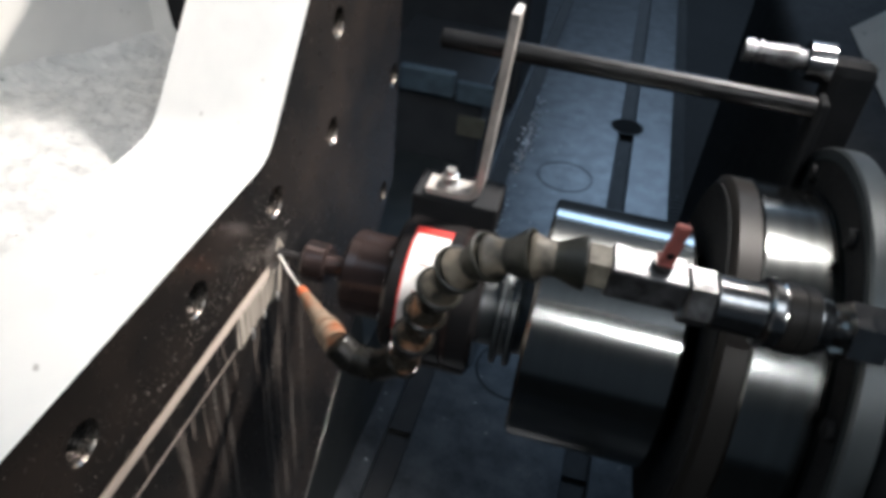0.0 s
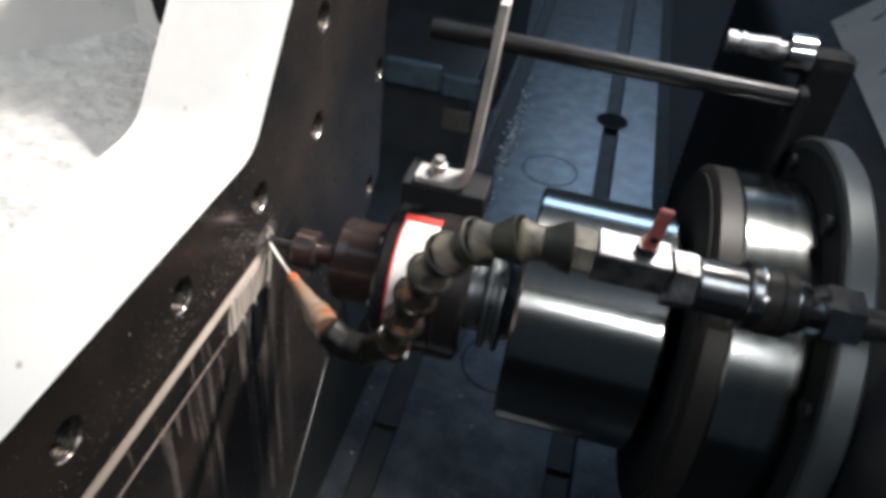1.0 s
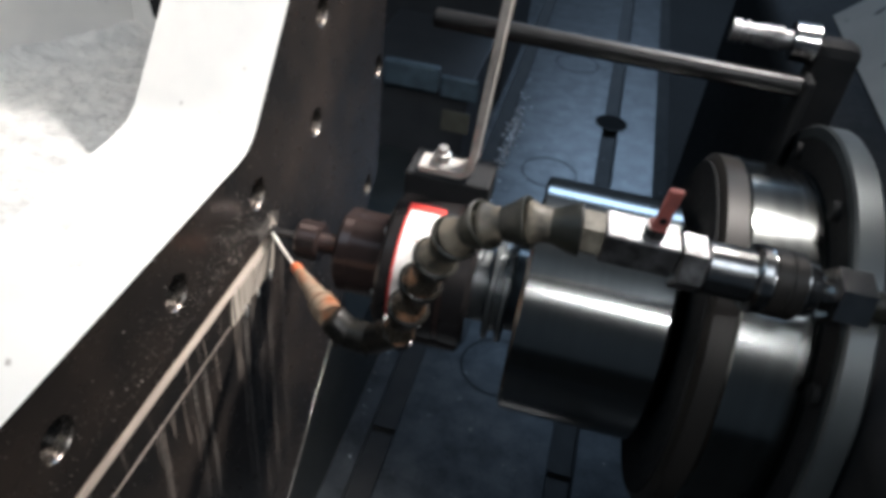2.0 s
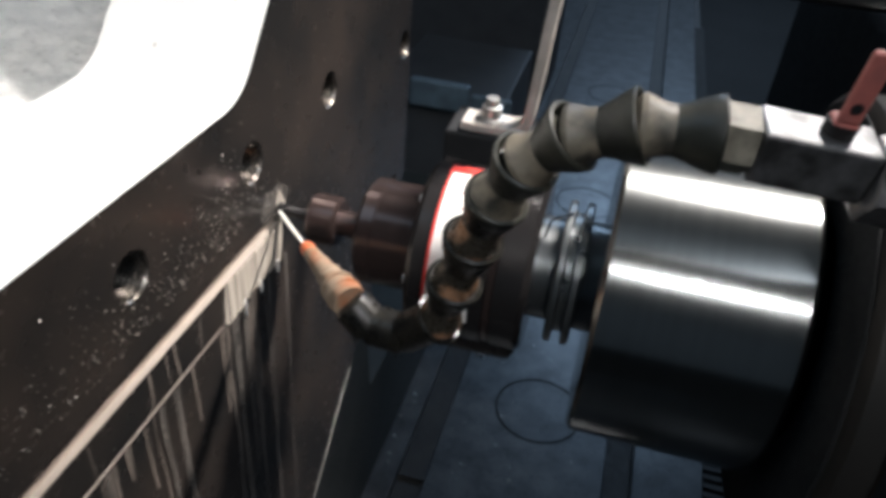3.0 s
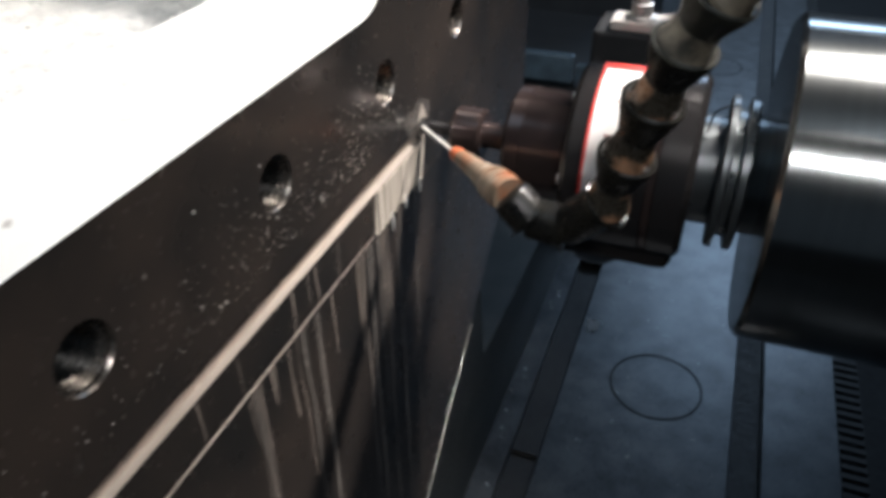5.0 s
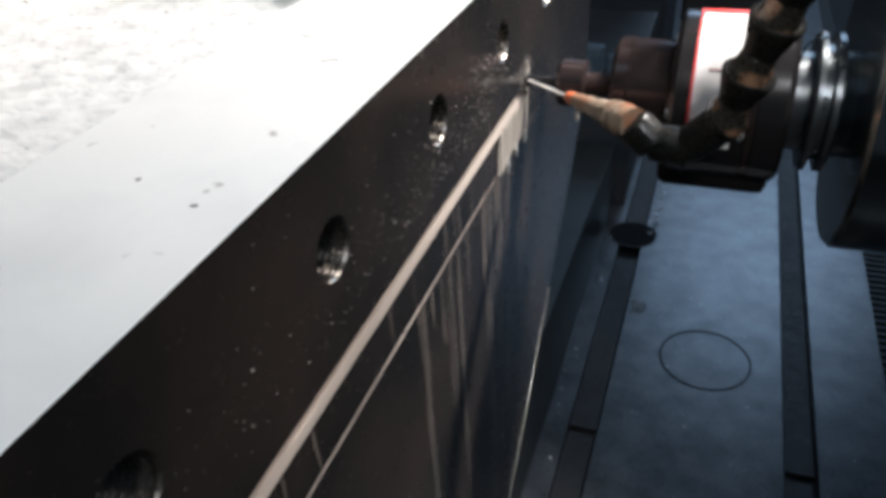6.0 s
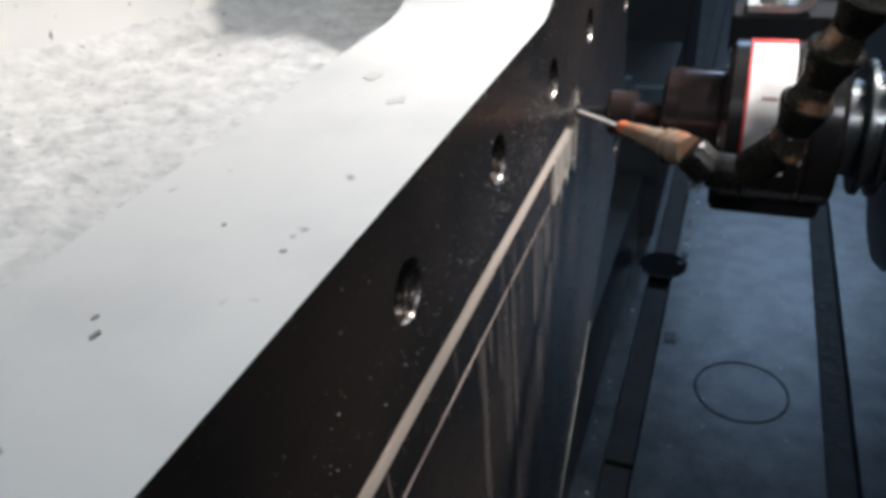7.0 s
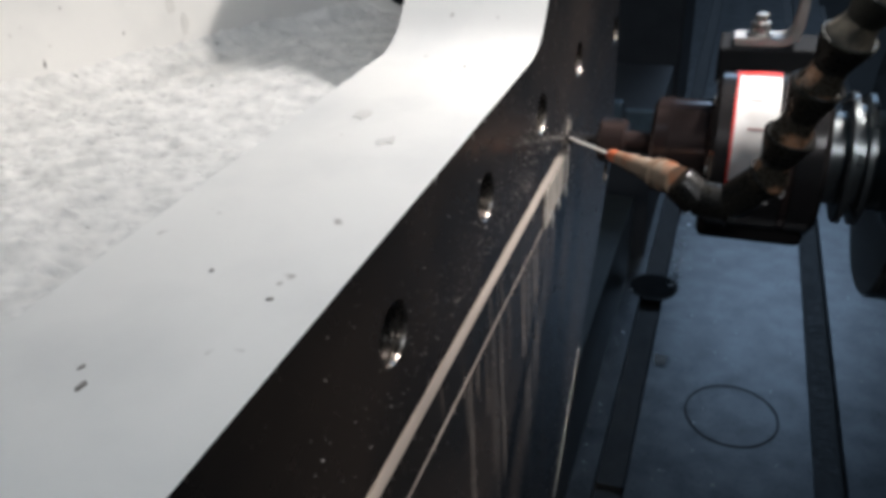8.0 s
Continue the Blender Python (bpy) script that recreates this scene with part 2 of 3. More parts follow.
def arc(points, r, steps=6):
    """Rounds the corners of a polyline."""
    out = [Vector(points[0])]
    for a, b, c in zip(points, points[1:], points[2:]):
        a, b, c = Vector(a), Vector(b), Vector(c)
        u, v = (a - b).normalized(), (c - b).normalized()
        p, q = b + u * r, b + v * r
        out += [(1 - s) ** 2 * p + 2 * s * (1 - s) * b + s * s * q for s in (i / steps for i in range(steps + 1))]
    return out + [Vector(points[-1])]


# ---- the hall round the machine ----
hall = [("floor", (-6, -6, -1.25, 7, 8, -1.2), CONCRETE), ("ceiling", (-6, -6, 4.2, 7, 8, 4.3), HALLWALL),
        ("wall_west", (-6.1, -6, -1.2, -6, 8, 4.2), HALLWALL), ("wall_east", (7, -6, -1.2, 7.1, 8, 4.2), HALLWALL),
        ("wall_south", (-6, -6.1, -1.2, 7, -6, 4.2), HALLWALL), ("wall_north", (-6, 8, -1.2, 7, 8.1, 4.2), HALLWALL)]
for name, size, material in hall:
    tagged(part(name, box(*size), material, smooth=False), "plain machine hall " + name.split("_")[0], name.split("_")[0], kind="structure")

# ---- the slotted machine table ----
TOP = -0.600
table = thing("machine_table", "dark oily steel machine table with long tee slots", "machine table", at=(0, 0, TOP))
for x0, x1 in ((-0.80, -0.412), (-0.374, -0.008), (0.030, 0.262), (0.300, 0.396)):
    part("table_slab", box(x0, -1.0, -0.16, x1, 3.2, 0, 0.0015), TABLE, table, smooth=False)
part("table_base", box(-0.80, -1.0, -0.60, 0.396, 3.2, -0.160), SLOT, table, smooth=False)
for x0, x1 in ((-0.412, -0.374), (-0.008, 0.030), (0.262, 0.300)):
    part("slot_floor", box(x0 + 0.0002, 0.346, -0.158, x1 - 0.0002, 3.19, -0.012), SLOT, table, "dark slot bottom", smooth=False)
    part("slot_floor", box(x0 + 0.0002, -0.99, -0.158, x1 - 0.0002, 0.3455, -0.017), SLOT, table, "dark slot bottom", smooth=False)


def plug(x, y, r):
    """A round plug set into the table, with a dark seam round it."""
    bm = bmesh.new()
    rot = pose(x, y, 0, 0, -90, 0)
    lathe([(-0.002, r + 0.0016), (0.0006, r + 0.0016), (0.0006, r - 0.0012), (-0.002, r - 0.001)], 72, bm, rot, caps=False)
    return part("plug_seam", bm, VOID, table, "dark seam of a round plug")


for y in (0.515, 1.155, 1.795):
    plug(0.156, y, 0.063)
for x, y in ((0.011, 0.822), (0.281, 1.462)):
    bm = lathe([(-0.004, 0.043), (0.0011, 0.043), (0.0011, 0.0405), (-0.004, 0.040)], 56, None, pose(x, y, 0, 0, -90, 0), caps=False)
    part("slot_hole_rim", bm, SLOT, table)
    # no hole is cut: a flat near-black disc gives the opening's shade
    bm = lathe([(0.0004, 0.0405), (0.0008, 0.0405)], 56, None, pose(x, y, 0, 0, -90, 0))
    part("slot_hole_shade", bm, VOID, table, "flat near-black disc for the shade in a round slot opening")
# toothed strip along the table's edge
bm = bmesh.new()
for i in range(150):
    y = 0.2 + i * 0.016
    box(0.398, y, -0.05, 0.430, y + 0.008, -0.006, 0, bm)
box(0.397, -1.0, -0.40, 0.432, 3.2, -0.05, 0, bm)
part("rack_strip", bm, SLOT, table, "dark toothed strip along the table edge", smooth=False)

# fixture blocks standing on the table behind the casting
fixture = thing("fixture_block", "black steel fixture block standing on the slotted table", "fixture", at=(-0.12, 1.1, TOP))
part("block", box(-0.14, -0.18, 0, 0.10, 0.18, 0.27, 0.004), HEADPAINT, fixture, smooth=False)
part("top_bar", box(-0.062, -0.205, 0.272, 0.045, -0.185, 0.322, 0.005), BLUEBAR, fixture, "blue-grey steel bar", smooth=False)
part("rear_bar", box(0.047, -0.195, 0.262, 0.12, -0.182, 0.306, 0.005), BLUEBAR, fixture, "blue-grey steel bar", smooth=False)
part("tag_plate", box(0.055, -0.187, 0.19, 0.11, -0.1805, 0.232), TAN, fixture, "tan plate", smooth=False)
column = thing("fixture_column", "tall black steel column behind the fixture block", "fixture", at=(-0.2, 1.6, TOP))
part("column_body", box(-0.25, -0.15, 0, 0.18, 0.3, 0.62, 0.01), HEADPAINT, column, smooth=False)

# ---- the casting that is being milled ----
casting = thing("casting", "large white-painted casting with a dark machined flange face", "casting", at=(0, 0, -0.33))
LIFT = Matrix.Translation((0, 0, 0.33))
FAR = 0.268
HOLES = [(-0.4, 0.041), (-0.3, 0.041), (-0.2, 0.041), (-0.1, 0.041), (0.0, 0.041), (0.1, 0.041), (0.113, 0.121), (0.19, 0.205), (0.252, 0.020), (0.236, -0.100)]
HR = 0.0100


def bend(p, q, s, r, steps=7):
    return [(v.x, v.y) for v in arc([Vector((*p, 0)), Vector((*q, 0)), Vector((*s, 0))], r, steps)][1:-1]


rim = [(-1.2, 0.0765)] + bend((-1.2, 0.0765), (-0.005, 0.0765), (0.120, 0.218), 0.018) + bend((-0.005, 0.0765), (0.120, 0.218), (0.120, 0.7), 0.03) + [(0.120, 0.7)]
outer = [(FAR, 0.7), (FAR, -0.102)] + [(0.0, -0.349), (-1.2, -0.349)]
END = 0.135
notches = [(-1.2, -0.0325), (END, -0.0325), (END, -0.0305), (-1.2, -0.0305), (-1.2, -0.009), (END, -0.009), (END, 0.0), (-1.2, 0.0)]
bm = bmesh.new()


def ring(points, x):
    vs = [bm.verts.new((x, y, z)) for y, z in points]
    return vs, [bm.edges.new((a, b)) for a, b in zip(vs, vs[1:] + vs[:1])]


loop = rim + outer + notches
front, edges = ring(loop, 0.0)
for hy, hz in HOLES:
    edges += ring([(hy + HR * 1.12 * math.cos(a), hz + HR * 1.12 * math.sin(a)) for a in (2 * math.pi * i / 36 for i in range(36))], 0.0)[1]
bmesh.ops.triangle_fill(bm, edges=edges, use_beauty=True, normal=(1, 0, 0))
back = [bm.verts.new((-0.080 if i < len(rim) + len(outer) else (-0.0015 if i < len(rim) + len(outer) + 4 else -0.0035), *loop[i])) for i in range(len(loop))]
for i in range(len(loop)):
    j = (i + 1) % len(loop)
    if i in (len(rim) + len(outer) - 1, len(loop) - 1):
        continue
    f = bm.faces.new((front[i], front[j], back[j], back[i]))
    if i < len(rim):
        f.material_index = 1
    elif i >= len(rim) + len(outer):
        f.material_index = 2
nb = len(rim) + len(outer)
for a in (nb, nb + 4):
    f = bm.faces.new((back[a], back[a + 1], back[a + 2], back[a + 3]))
    f.material_index = 2
for f in bm.faces:
    f.smooth = False
bm.verts.ensure_lookup_table()
part("flange_plate", bm, (FACE, PAINT, BRIGHT), casting, "dark oily flange with white-painted rim", smooth=True, m=LIFT)

part("worn_edge", tube([(-0.0004, 0.138, -0.2218), (-0.0004, 0.004, -0.3455)], 0.0011, 8), STEEL, casting, "bright worn lower edge", m=LIFT)

# threads
bm = bmesh.new()
prof = [(0.0, HR * 1.12), (-0.0012, HR * 1.06)]
for i in range(14):
    x = -0.0014 - i * 0.0023
    prof += [(x, HR * 0.93), (x - 0.0011, HR * 1.05)]
prof += [(-0.036, HR * 0.93), (-0.0362, 0.0005)]
lathe(prof, 36, bm, caps=False)
for f in bm.faces:
    f.normal_flip()
hole = part("tapped_hole", bm, THREAD, casting, "bright cut thread in the flange", m=Matrix.Translation((0, HOLES[0][0], HOLES[0][1] + 0.33)))
for hy, hz in HOLES[1:]:
    ob = new("tapped_hole", hole.data)
    ob.parent = casting
    ob.location = (0, hy, hz + 0.33)
    tagged(ob, "bright cut thread in the flange")

# the stock ahead of the cutter, still uncut
bm = box(-0.0034, 0.0, -0.0090, -0.00003, 0.136, 0.0)
stock = part("uncut_stock", bm, FACE, casting, "dark steel still uncut", smooth=False)
bm = box(-0.0014, 0.0, -0.0325, -0.00003, 0.136, -0.0305)
stock_low = part("uncut_edge", bm, FACE, casting, "dark steel still uncut", smooth=False)

# the inside of the casting: a rough floor rising to a skew wall, and a plate for the recess's shade at its end
def wall_at(y):
    """Where the skew wall's foot stands, in x."""
    return -0.270 + (y - 0.003) * 0.606 if y < 0.15 else -0.181


bm = bmesh.new()
NX, NY = 150, 760
grid = []
for i in range(NX + 1):
    row = []
    for j in range(NY + 1):
        y = -0.9 + 1.11 * j / NY
        wall_x = min(wall_at(y), -0.0815)
        x = -0.0805 + (wall_x - 0.004 + 0.0805) * i / NX
        near = max(0.0, 1 - (x - wall_x) / 0.030)
        u, v = x * 0.857 + y * 0.515, y * 0.857 - x * 0.515
        warp = 0.012 * noise.noise((u * 22, v * 22, 1.5))
        flow = 0.0034 * (0.4 - abs(noise.noise((u * 48 + v * 18, (v + warp) * 88, 3.0))))
        fine = 0.0026 * (0.3 - abs(noise.noise((u * 70 + v * 30, (v + warp) * 190, 5.0)))) + 0.0012 * noise.noise((x * 330, y * 310, 7.0))
        seam = 0.0016 * noise.noise((u * 60, v * 420, 9.0)) * min(1.0, near * 2)
        row.append(bm.verts.new((x, y, 0.050 + 0.011 * near * near + 0.0025 * noise.noise((x * 20, y * 18, 0)) + flow + fine + seam)))
    grid.append(row)
for i in range(NX):
    for j in range(NY):
        bm.faces.new((grid[i][j], grid[i][j + 1], grid[i + 1][j + 1], grid[i + 1][j]))
bmesh.ops.recalc_face_normals(bm, faces=bm.faces[:])
part("inner_floor", bm, ROUGHCAST, casting, "rough lumpy white cast floor", m=LIFT)
bm = bmesh.new()
plan = [(wall_at(-0.9), -0.9)] + [(v.x, v.y) for v in arc([Vector((wall_at(-0.9), -0.9, 0)), Vector((-0.181, 0.15, 0)), Vector((-0.176, 0.204, 0))], 0.012, 5)][1:-1] + [(-0.176, 0.204), (-0.216, 0.204), (wall_at(-0.9) - 0.04, -0.9)]
low, high = [[bm.verts.new((x, y, z)) for x, y in plan] for z in (0.030, 0.75)]
for a in range(len(plan)):
    b = (a + 1) % len(plan)
    bm.faces.new((low[a], low[b], high[b], high[a]))
bm.faces.new(high), bm.faces.new(low[::-1])
bmesh.ops.recalc_face_normals(bm, faces=bm.faces[:])
part("inner_wall", bm, PAINT, casting, "smooth cream-white inner wall", m=LIFT)
# the recess has no depth: its shade is a near-black plate
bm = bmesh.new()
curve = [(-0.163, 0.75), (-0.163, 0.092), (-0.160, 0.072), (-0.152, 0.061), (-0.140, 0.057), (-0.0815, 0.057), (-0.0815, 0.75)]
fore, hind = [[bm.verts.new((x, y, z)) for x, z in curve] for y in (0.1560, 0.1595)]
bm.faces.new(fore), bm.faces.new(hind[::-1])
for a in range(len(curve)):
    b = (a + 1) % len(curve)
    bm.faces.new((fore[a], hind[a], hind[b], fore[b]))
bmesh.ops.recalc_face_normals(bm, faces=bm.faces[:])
part("recess_shade_plate", bm, VOID, casting, "thin near-black plate for the shade of a recess", smooth=False, m=LIFT)
part("end_wall", box(-0.1805, 0.1597, 0.030, -0.0815, 0.180, 0.75), PAINT, casting, smooth=False, m=LIFT)


def mark(name, centre, along_y, width, height, material, seed, flat=False):
    """A thin uneven stain on the inner wall (upright) or on the white rim (flat)."""
    bm = bmesh.new()
    base = Vector(centre)
    across = Vector((0.518, 0.855, 0)) if not flat else Vector((0, 1, 0))
    up = Vector((0, 0, 1)) if not flat else Vector((1, 0, 0))
    out = Vector((0.855, -0.518, 0)) if not flat else Vector((0, 0, 1))
    loops = []
    for lift in (0.0, 0.0004):
        loops.append([bm.verts.new(base + out * lift + (across * math.cos(a) * width + up * math.sin(a) * height) * (0.75 + 0.5 * noise.noise((math.cos(a) * 1.7 + seed, math.sin(a) * 1.7, 0.3 * seed))) + across * along_y * math.sin(a)) for a in (2 * math.pi * i / 18 for i in range(18))])
    bm.faces.new(loops[1]), bm.faces.new(loops[0][::-1])
    for a in range(18):
        b = (a + 1) % 18
        bm.faces.new((loops[0][a], loops[0][b], loops[1][b], loops[1][a]))
    bmesh.ops.recalc_face_normals(bm, faces=bm.faces[:])
    part(name, bm, material, casting, smooth=False, m=LIFT)


for k, (y, z, w, h) in enumerate(((0.036, 0.072, 0.0035, 0.009), (0.030, 0.086, 0.004, 0.006))):
    mark("smudge", (wall_at(y) + 0.0003, y, z), 0.001, w, h, SMUDGE, 2 + k)
for k, (y, z, w, h) in enumerate(((-0.041, 0.067, 0.0007, 0.0032), (-0.0435, 0.0575, 0.0006, 0.0022), (0.0016, 0.075, 0.0005, 0.0016), (-0.0257, 0.097, 0.0006, 0.0010))):
    mark("dark_drip", (wall_at(y) + 0.0003, y, z), 0.0002, w, h, DARKSPOT, 7 + k)
for k, (x, y, w, h) in enumerate(((-0.041, -0.281, 0.0022, 0.0011), (-0.046, -0.275, 0.0012, 0.0007), (-0.041, -0.229, 0.0008, 0.0006), (-0.030, -0.035, 0.0014, 0.0008), (-0.0165, -0.2375, 0.0007, 0.0014), (-0.034, -0.044, 0.0007, 0.0005))):
    mark("paint_chip", (x, y, 0.0766), 0.0003, w, h, DARKSPOT, 13 + k, flat=True)
for k, (x, y, w, h) in enumerate(((-0.052, -0.105, 0.007, 0.004), (-0.030, -0.130, 0.005, 0.004), (-0.060, -0.300, 0.008, 0.005))):
    mark("smudge", (x, y, 0.0766), 0.001, w, h, SMUDGE, 23 + k, flat=True)
bm = bmesh.new()
side = [(-1.2, -0.5995), (0.86, -0.5995), (0.86, -0.44), (0.31, -0.42), (0.262, -0.112), (0.0, -0.353), (-1.2, -0.353)]
fore, hind = [[bm.verts.new((x, y, z)) for y, z in side] for x in (-0.040, -0.300)]
bm.faces.new(fore), bm.faces.new(hind[::-1])
for a in range(len(side)):
    b = (a + 1) % len(side)
    bm.faces.new((fore[a], hind[a], hind[b], fore[b]))
bmesh.ops.recalc_face_normals(bm, faces=bm.faces[:])
part("casting_skirt", bm, SKIRT, casting, "dark oily lower body of the casting", smooth=False, m=LIFT)

# ---- the spindle head ----
head = thing("spindle_head", "dark boring-mill head with bright ground spindle", "machine head")
S1 = [(0.1765, 0.060), (0.1765, 0.0745), (0.1785, 0.0770), (0.258, 0.0770), (0.2605, 0.0750), (0.2605, 0.066)]
part("spindle_sleeve", lathe(S1, 128), SPINDLE, head, "bright ground steel spindle sleeve")
part("spindle_neck", lathe([(0.2700, 0.0655), (0.345, 0.0655)], 64), BLACKOX, head)
part("nose_face", lathe([(0.2700, 0.060), (0.2678, 0.0660), (0.2678, 0.1063), (0.2720, 0.1063)], 128), FLATBLACK, head, "black front face of the spindle nose")
part("nose_lip", lathe([(0.2690, 0.1064), (0.2695, 0.1085), (0.2720, 0.1118), (0.2835, 0.1118), (0.2835, 0.09)], 128, caps=False), DARKRING, head, "dark lip of the spindle nose")
part("nose_ring", lathe([(0.2836, 0.09), (0.2836, 0.1112), (0.2850, 0.1124), (0.3170, 0.1124), (0.3180, 0.1106), (0.3195, 0.1106), (0.3205, 0.1124), (0.3228, 0.1124), (0.3228, 0.09)], 128), RINGSTEEL, head, "bright steel spindle nose ring")
flange = part("nose_flange", lathe([(0.3230, 0.132), (0.3230, 0.1385), (0.3245, 0.1400), (0.3360, 0.1400), (0.3380, 0.1380), (0.3380, 0.08)], 128, caps=False), DULL, head, "pale steel flange ring")
# shadow between ring and rim is put into this face's black colour
part("shaded_flange_face", lathe([(0.3228, 0.05), (0.3228, 0.1325), (0.3300, 0.1325)], 128), FLATBLACK, flange, "flange face coloured near-black for the shade behind the nose ring")
for i in range(8):
    part("flange_screw", lathe([(0.3190, 0.0030), (0.3190, 0.0052), (0.3228, 0.0055)], 16, None, pose(0, 0, 0, 45 * i + 12, 0, 0) @ Matrix.Translation((0, 0, 0.1235))), FLATBLACK, flange)
bm = box(0.3385, -0.17, -0.30, 1.30, 0.60, 0.085, 0.02, None, 3)
part("head_casing", bm, FLATBLACK, head, "near-black painted casing")
bm = bmesh.new()
ends = [[bm.verts.new((x, y, z)) for x, z in ((0.400, 0.0865), (0.60, 0.27), (0.777, 0.27), (0.777, 0.0865))] for y in (0.04, 0.398)]
bm.faces.new(ends[0]), bm.faces.new(ends[1][::-1])
for i in range(4):
    bm.faces.new((ends[0][i], ends[0][(i + 1) % 4], ends[1][(i + 1) % 4], ends[1][i]))
bmesh.ops.recalc_face_normals(bm, faces=bm.faces[:])
# out of view; sized to keep the added wall light off floor and face
part("light_blocking_saddle", box(0.78, -0.60, -1.2, 1.55, 0.70, 0.65, 0.02), HEADPAINT, head, "unseen dark block that keeps added light off floor and flange", smooth=False)
part("cover_panel", bm, COVER, head, "smudged cream-white cover panel", smooth=False)
part("stop_rod", lathe([(0.0, 0.0055), (0.001, 0.0066), (0.2330, 0.0066), (0.2345, 0.005)], 32, None, Matrix.Translation((0.080, 0.092, 0.1335))), ROD, head, "dark steel round stop rod")
bm = lathe([(0, 0.003), (0, 0.0072), (0.005, 0.0075), (0.0054, 0.0060), (0.0075, 0.0060), (0.0079, 0.0075), (0.0100, 0.0075), (0.0104, 0.0062), (0.0200, 0.0070), (0.0280, 0.0074), (0.0310, 0.0074), (0.0314, 0.006), (0.0370, 0.006)], 32, None, Matrix.Translation((0.266, 0.112, 0.154)))
nip = part("coupling_nipple", bm, VALVE, head, "shiny hose coupling nipple")
part("coupling_boss", lathe([(0.3030, 0.004), (0.3030, 0.0118), (0.3170, 0.0124), (0.3175, 0.006)], 32, None, Matrix.Translation((0, 0.112, 0.154))), CHROME, nip)
part("coupling_bracket", box(0.3165, 0.101, 0.05, 0.345, 0.123, 0.160, 0.008), FLATBLACK, head, smooth=False)
part("rod_bracket", box(0.3130, 0.083, 0.08, 0.3200, 0.1008, 0.141, 0.003), FLATBLACK, head, smooth=False)

# ---- the milling attachment with its anti-turn arm ----
tool = thing("milling_attachment", "dark steel high-speed milling attachment with a labelled body", "milling tool")
part("taper_flange", lathe([(0.146, 0.022), (0.146, 0.0265), (0.156, 0.0265), (0.156, 0.036), (0.157, 0.037), (0.1595, 0.037), (0.1605, 0.031), (0.1640, 0.031), (0.165, 0.037), (0.1680, 0.037), (0.169, 0.035), (0.169, 0.028), (0.178, 0.028)], 96), FLANGE, tool, "grooved steel taper flange")
part("body", lathe([(0.0860, 0.030), (0.0862, 0.0430), (0.0890, 0.0460), (0.126, 0.0460), (0.1265, 0.0445), (0.130, 0.0445), (0.1305, 0.0460), (0.143, 0.0460), (0.146, 0.043), (0.146, 0.02)], 96), BLACKOX, tool, "glossy black body")
part("front_body", lathe([(0.0522, 0.016), (0.0527, 0.0250), (0.0552, 0.0285), (0.0622, 0.0290), (0.0627, 0.0283), (0.0845, 0.0283), (0.0866, 0.030)], 96), BRONZE, tool, "brown heat-tinted steel front body")
spin = part("collet_nut", lathe([(0.0203, 0.004), (0.0203, 0.0115), (0.0223, 0.0138), (0.0358, 0.0138), (0.0373, 0.0120), (0.0373, 0.0070), (0.0525, 0.0070)], 48), BRONZE, tool, "small round collet nut")
bm = lathe([(-0.003, 0.0042), (0.004, 0.0042), (0.0045, 0.0030), (0.0208, 0.0030)], 12)
part("cutter", bm, BLACKOX, spin, "thin dark end mill")
for i in range(3):
    bm = box(0.0238, -0.0016, 0.0132, 0.0343, 0.0016, 0.0142)
    part("nut_slot", bm, BLACKOX, spin, smooth=False, m=pose(0, 0, 0, 120 * i, 0, 0))


def wrap(x0, x1, a0, a1, r, steps=24):
    """A thin curved plate on a cylinder round the x axis; angles in degrees from +z towards -y."""
    bm = bmesh.new()
    rows = []
    for i in range(steps + 1):
        a = radians(a0 + (a1 - a0) * i / steps)
        rows.append([bm.verts.new((x, -q * math.sin(a), q * math.cos(a))) for x, q in ((x0, r - 0.0006), (x0, r), (x1, r), (x1, r - 0.0006))])
    for p, q in zip(rows, rows[1:]):
        for k in range(3):
            bm.faces.new((p[k], p[k + 1], q[k + 1], q[k]))
    bmesh.ops.recalc_face_normals(bm, faces=bm.faces[:])
    return bm


part("body_ring", lathe([(0.1264, 0.0447), (0.1266, 0.0452), (0.1298, 0.0452), (0.1300, 0.0447)], 96, caps=False), BRONZE, tool, "brown steel ring let into the body")
for i in range(6):
    part("body_screw", lathe([(0.0852, 0.0012), (0.0852, 0.0024), (0.0872, 0.0026)], 12, None, pose(0, 0, 0, 60 * i + 25, 0, 0) @ Matrix.Translation((0, 0, 0.0395))), STEEL, tool)
part("wire_loop", tube(arc([(0.1475, -0.010, 0.0240), (0.1490, -0.009, 0.0345), (0.1560, -0.008, 0.0380), (0.1590, -0.004, 0.0372)], 0.003, 5), 0.0005, 6), BLACKOX, tool, "thin black wire")
label = part("label_plate", wrap(0.0975, 0.1192, 2, 104, 0.0464), LABELWHITE, tool, "white label plate with red borders")
part("label_border", wrap(0.0962, 0.0976, -4, 104, 0.0467), LABELRED, label)
part("label_border", wrap(0.0958, 0.1195, -5, 4, 0.0467), LABELRED, label)
for a, w in ((20, 0.010), (31, 0.006), (52, 0.008)):
    part("print_bar", wrap(0.1040, 0.1040 + w, a, a + 1.4, 0.0466, 3), PRINT, label)
part("arm_mount", box(0.0835, 0.0285, 0.0300, 0.1405, 0.064, 0.0525, 0.002), FLATBLACK, tool, "black mounting block", smooth=False)
part("lower_block", box(0.0835, -0.027, -0.0475, 0.1430, 0.034, -0.030, 0.005), BLACKOX, tool, "black lower block", smooth=False)
arm_path = arc([(0.0915, 0.0400, 0.0552), (0.1255, 0.0400, 0.0552), (0.1335, 0.0400, 0.180)], 0.010, 8)
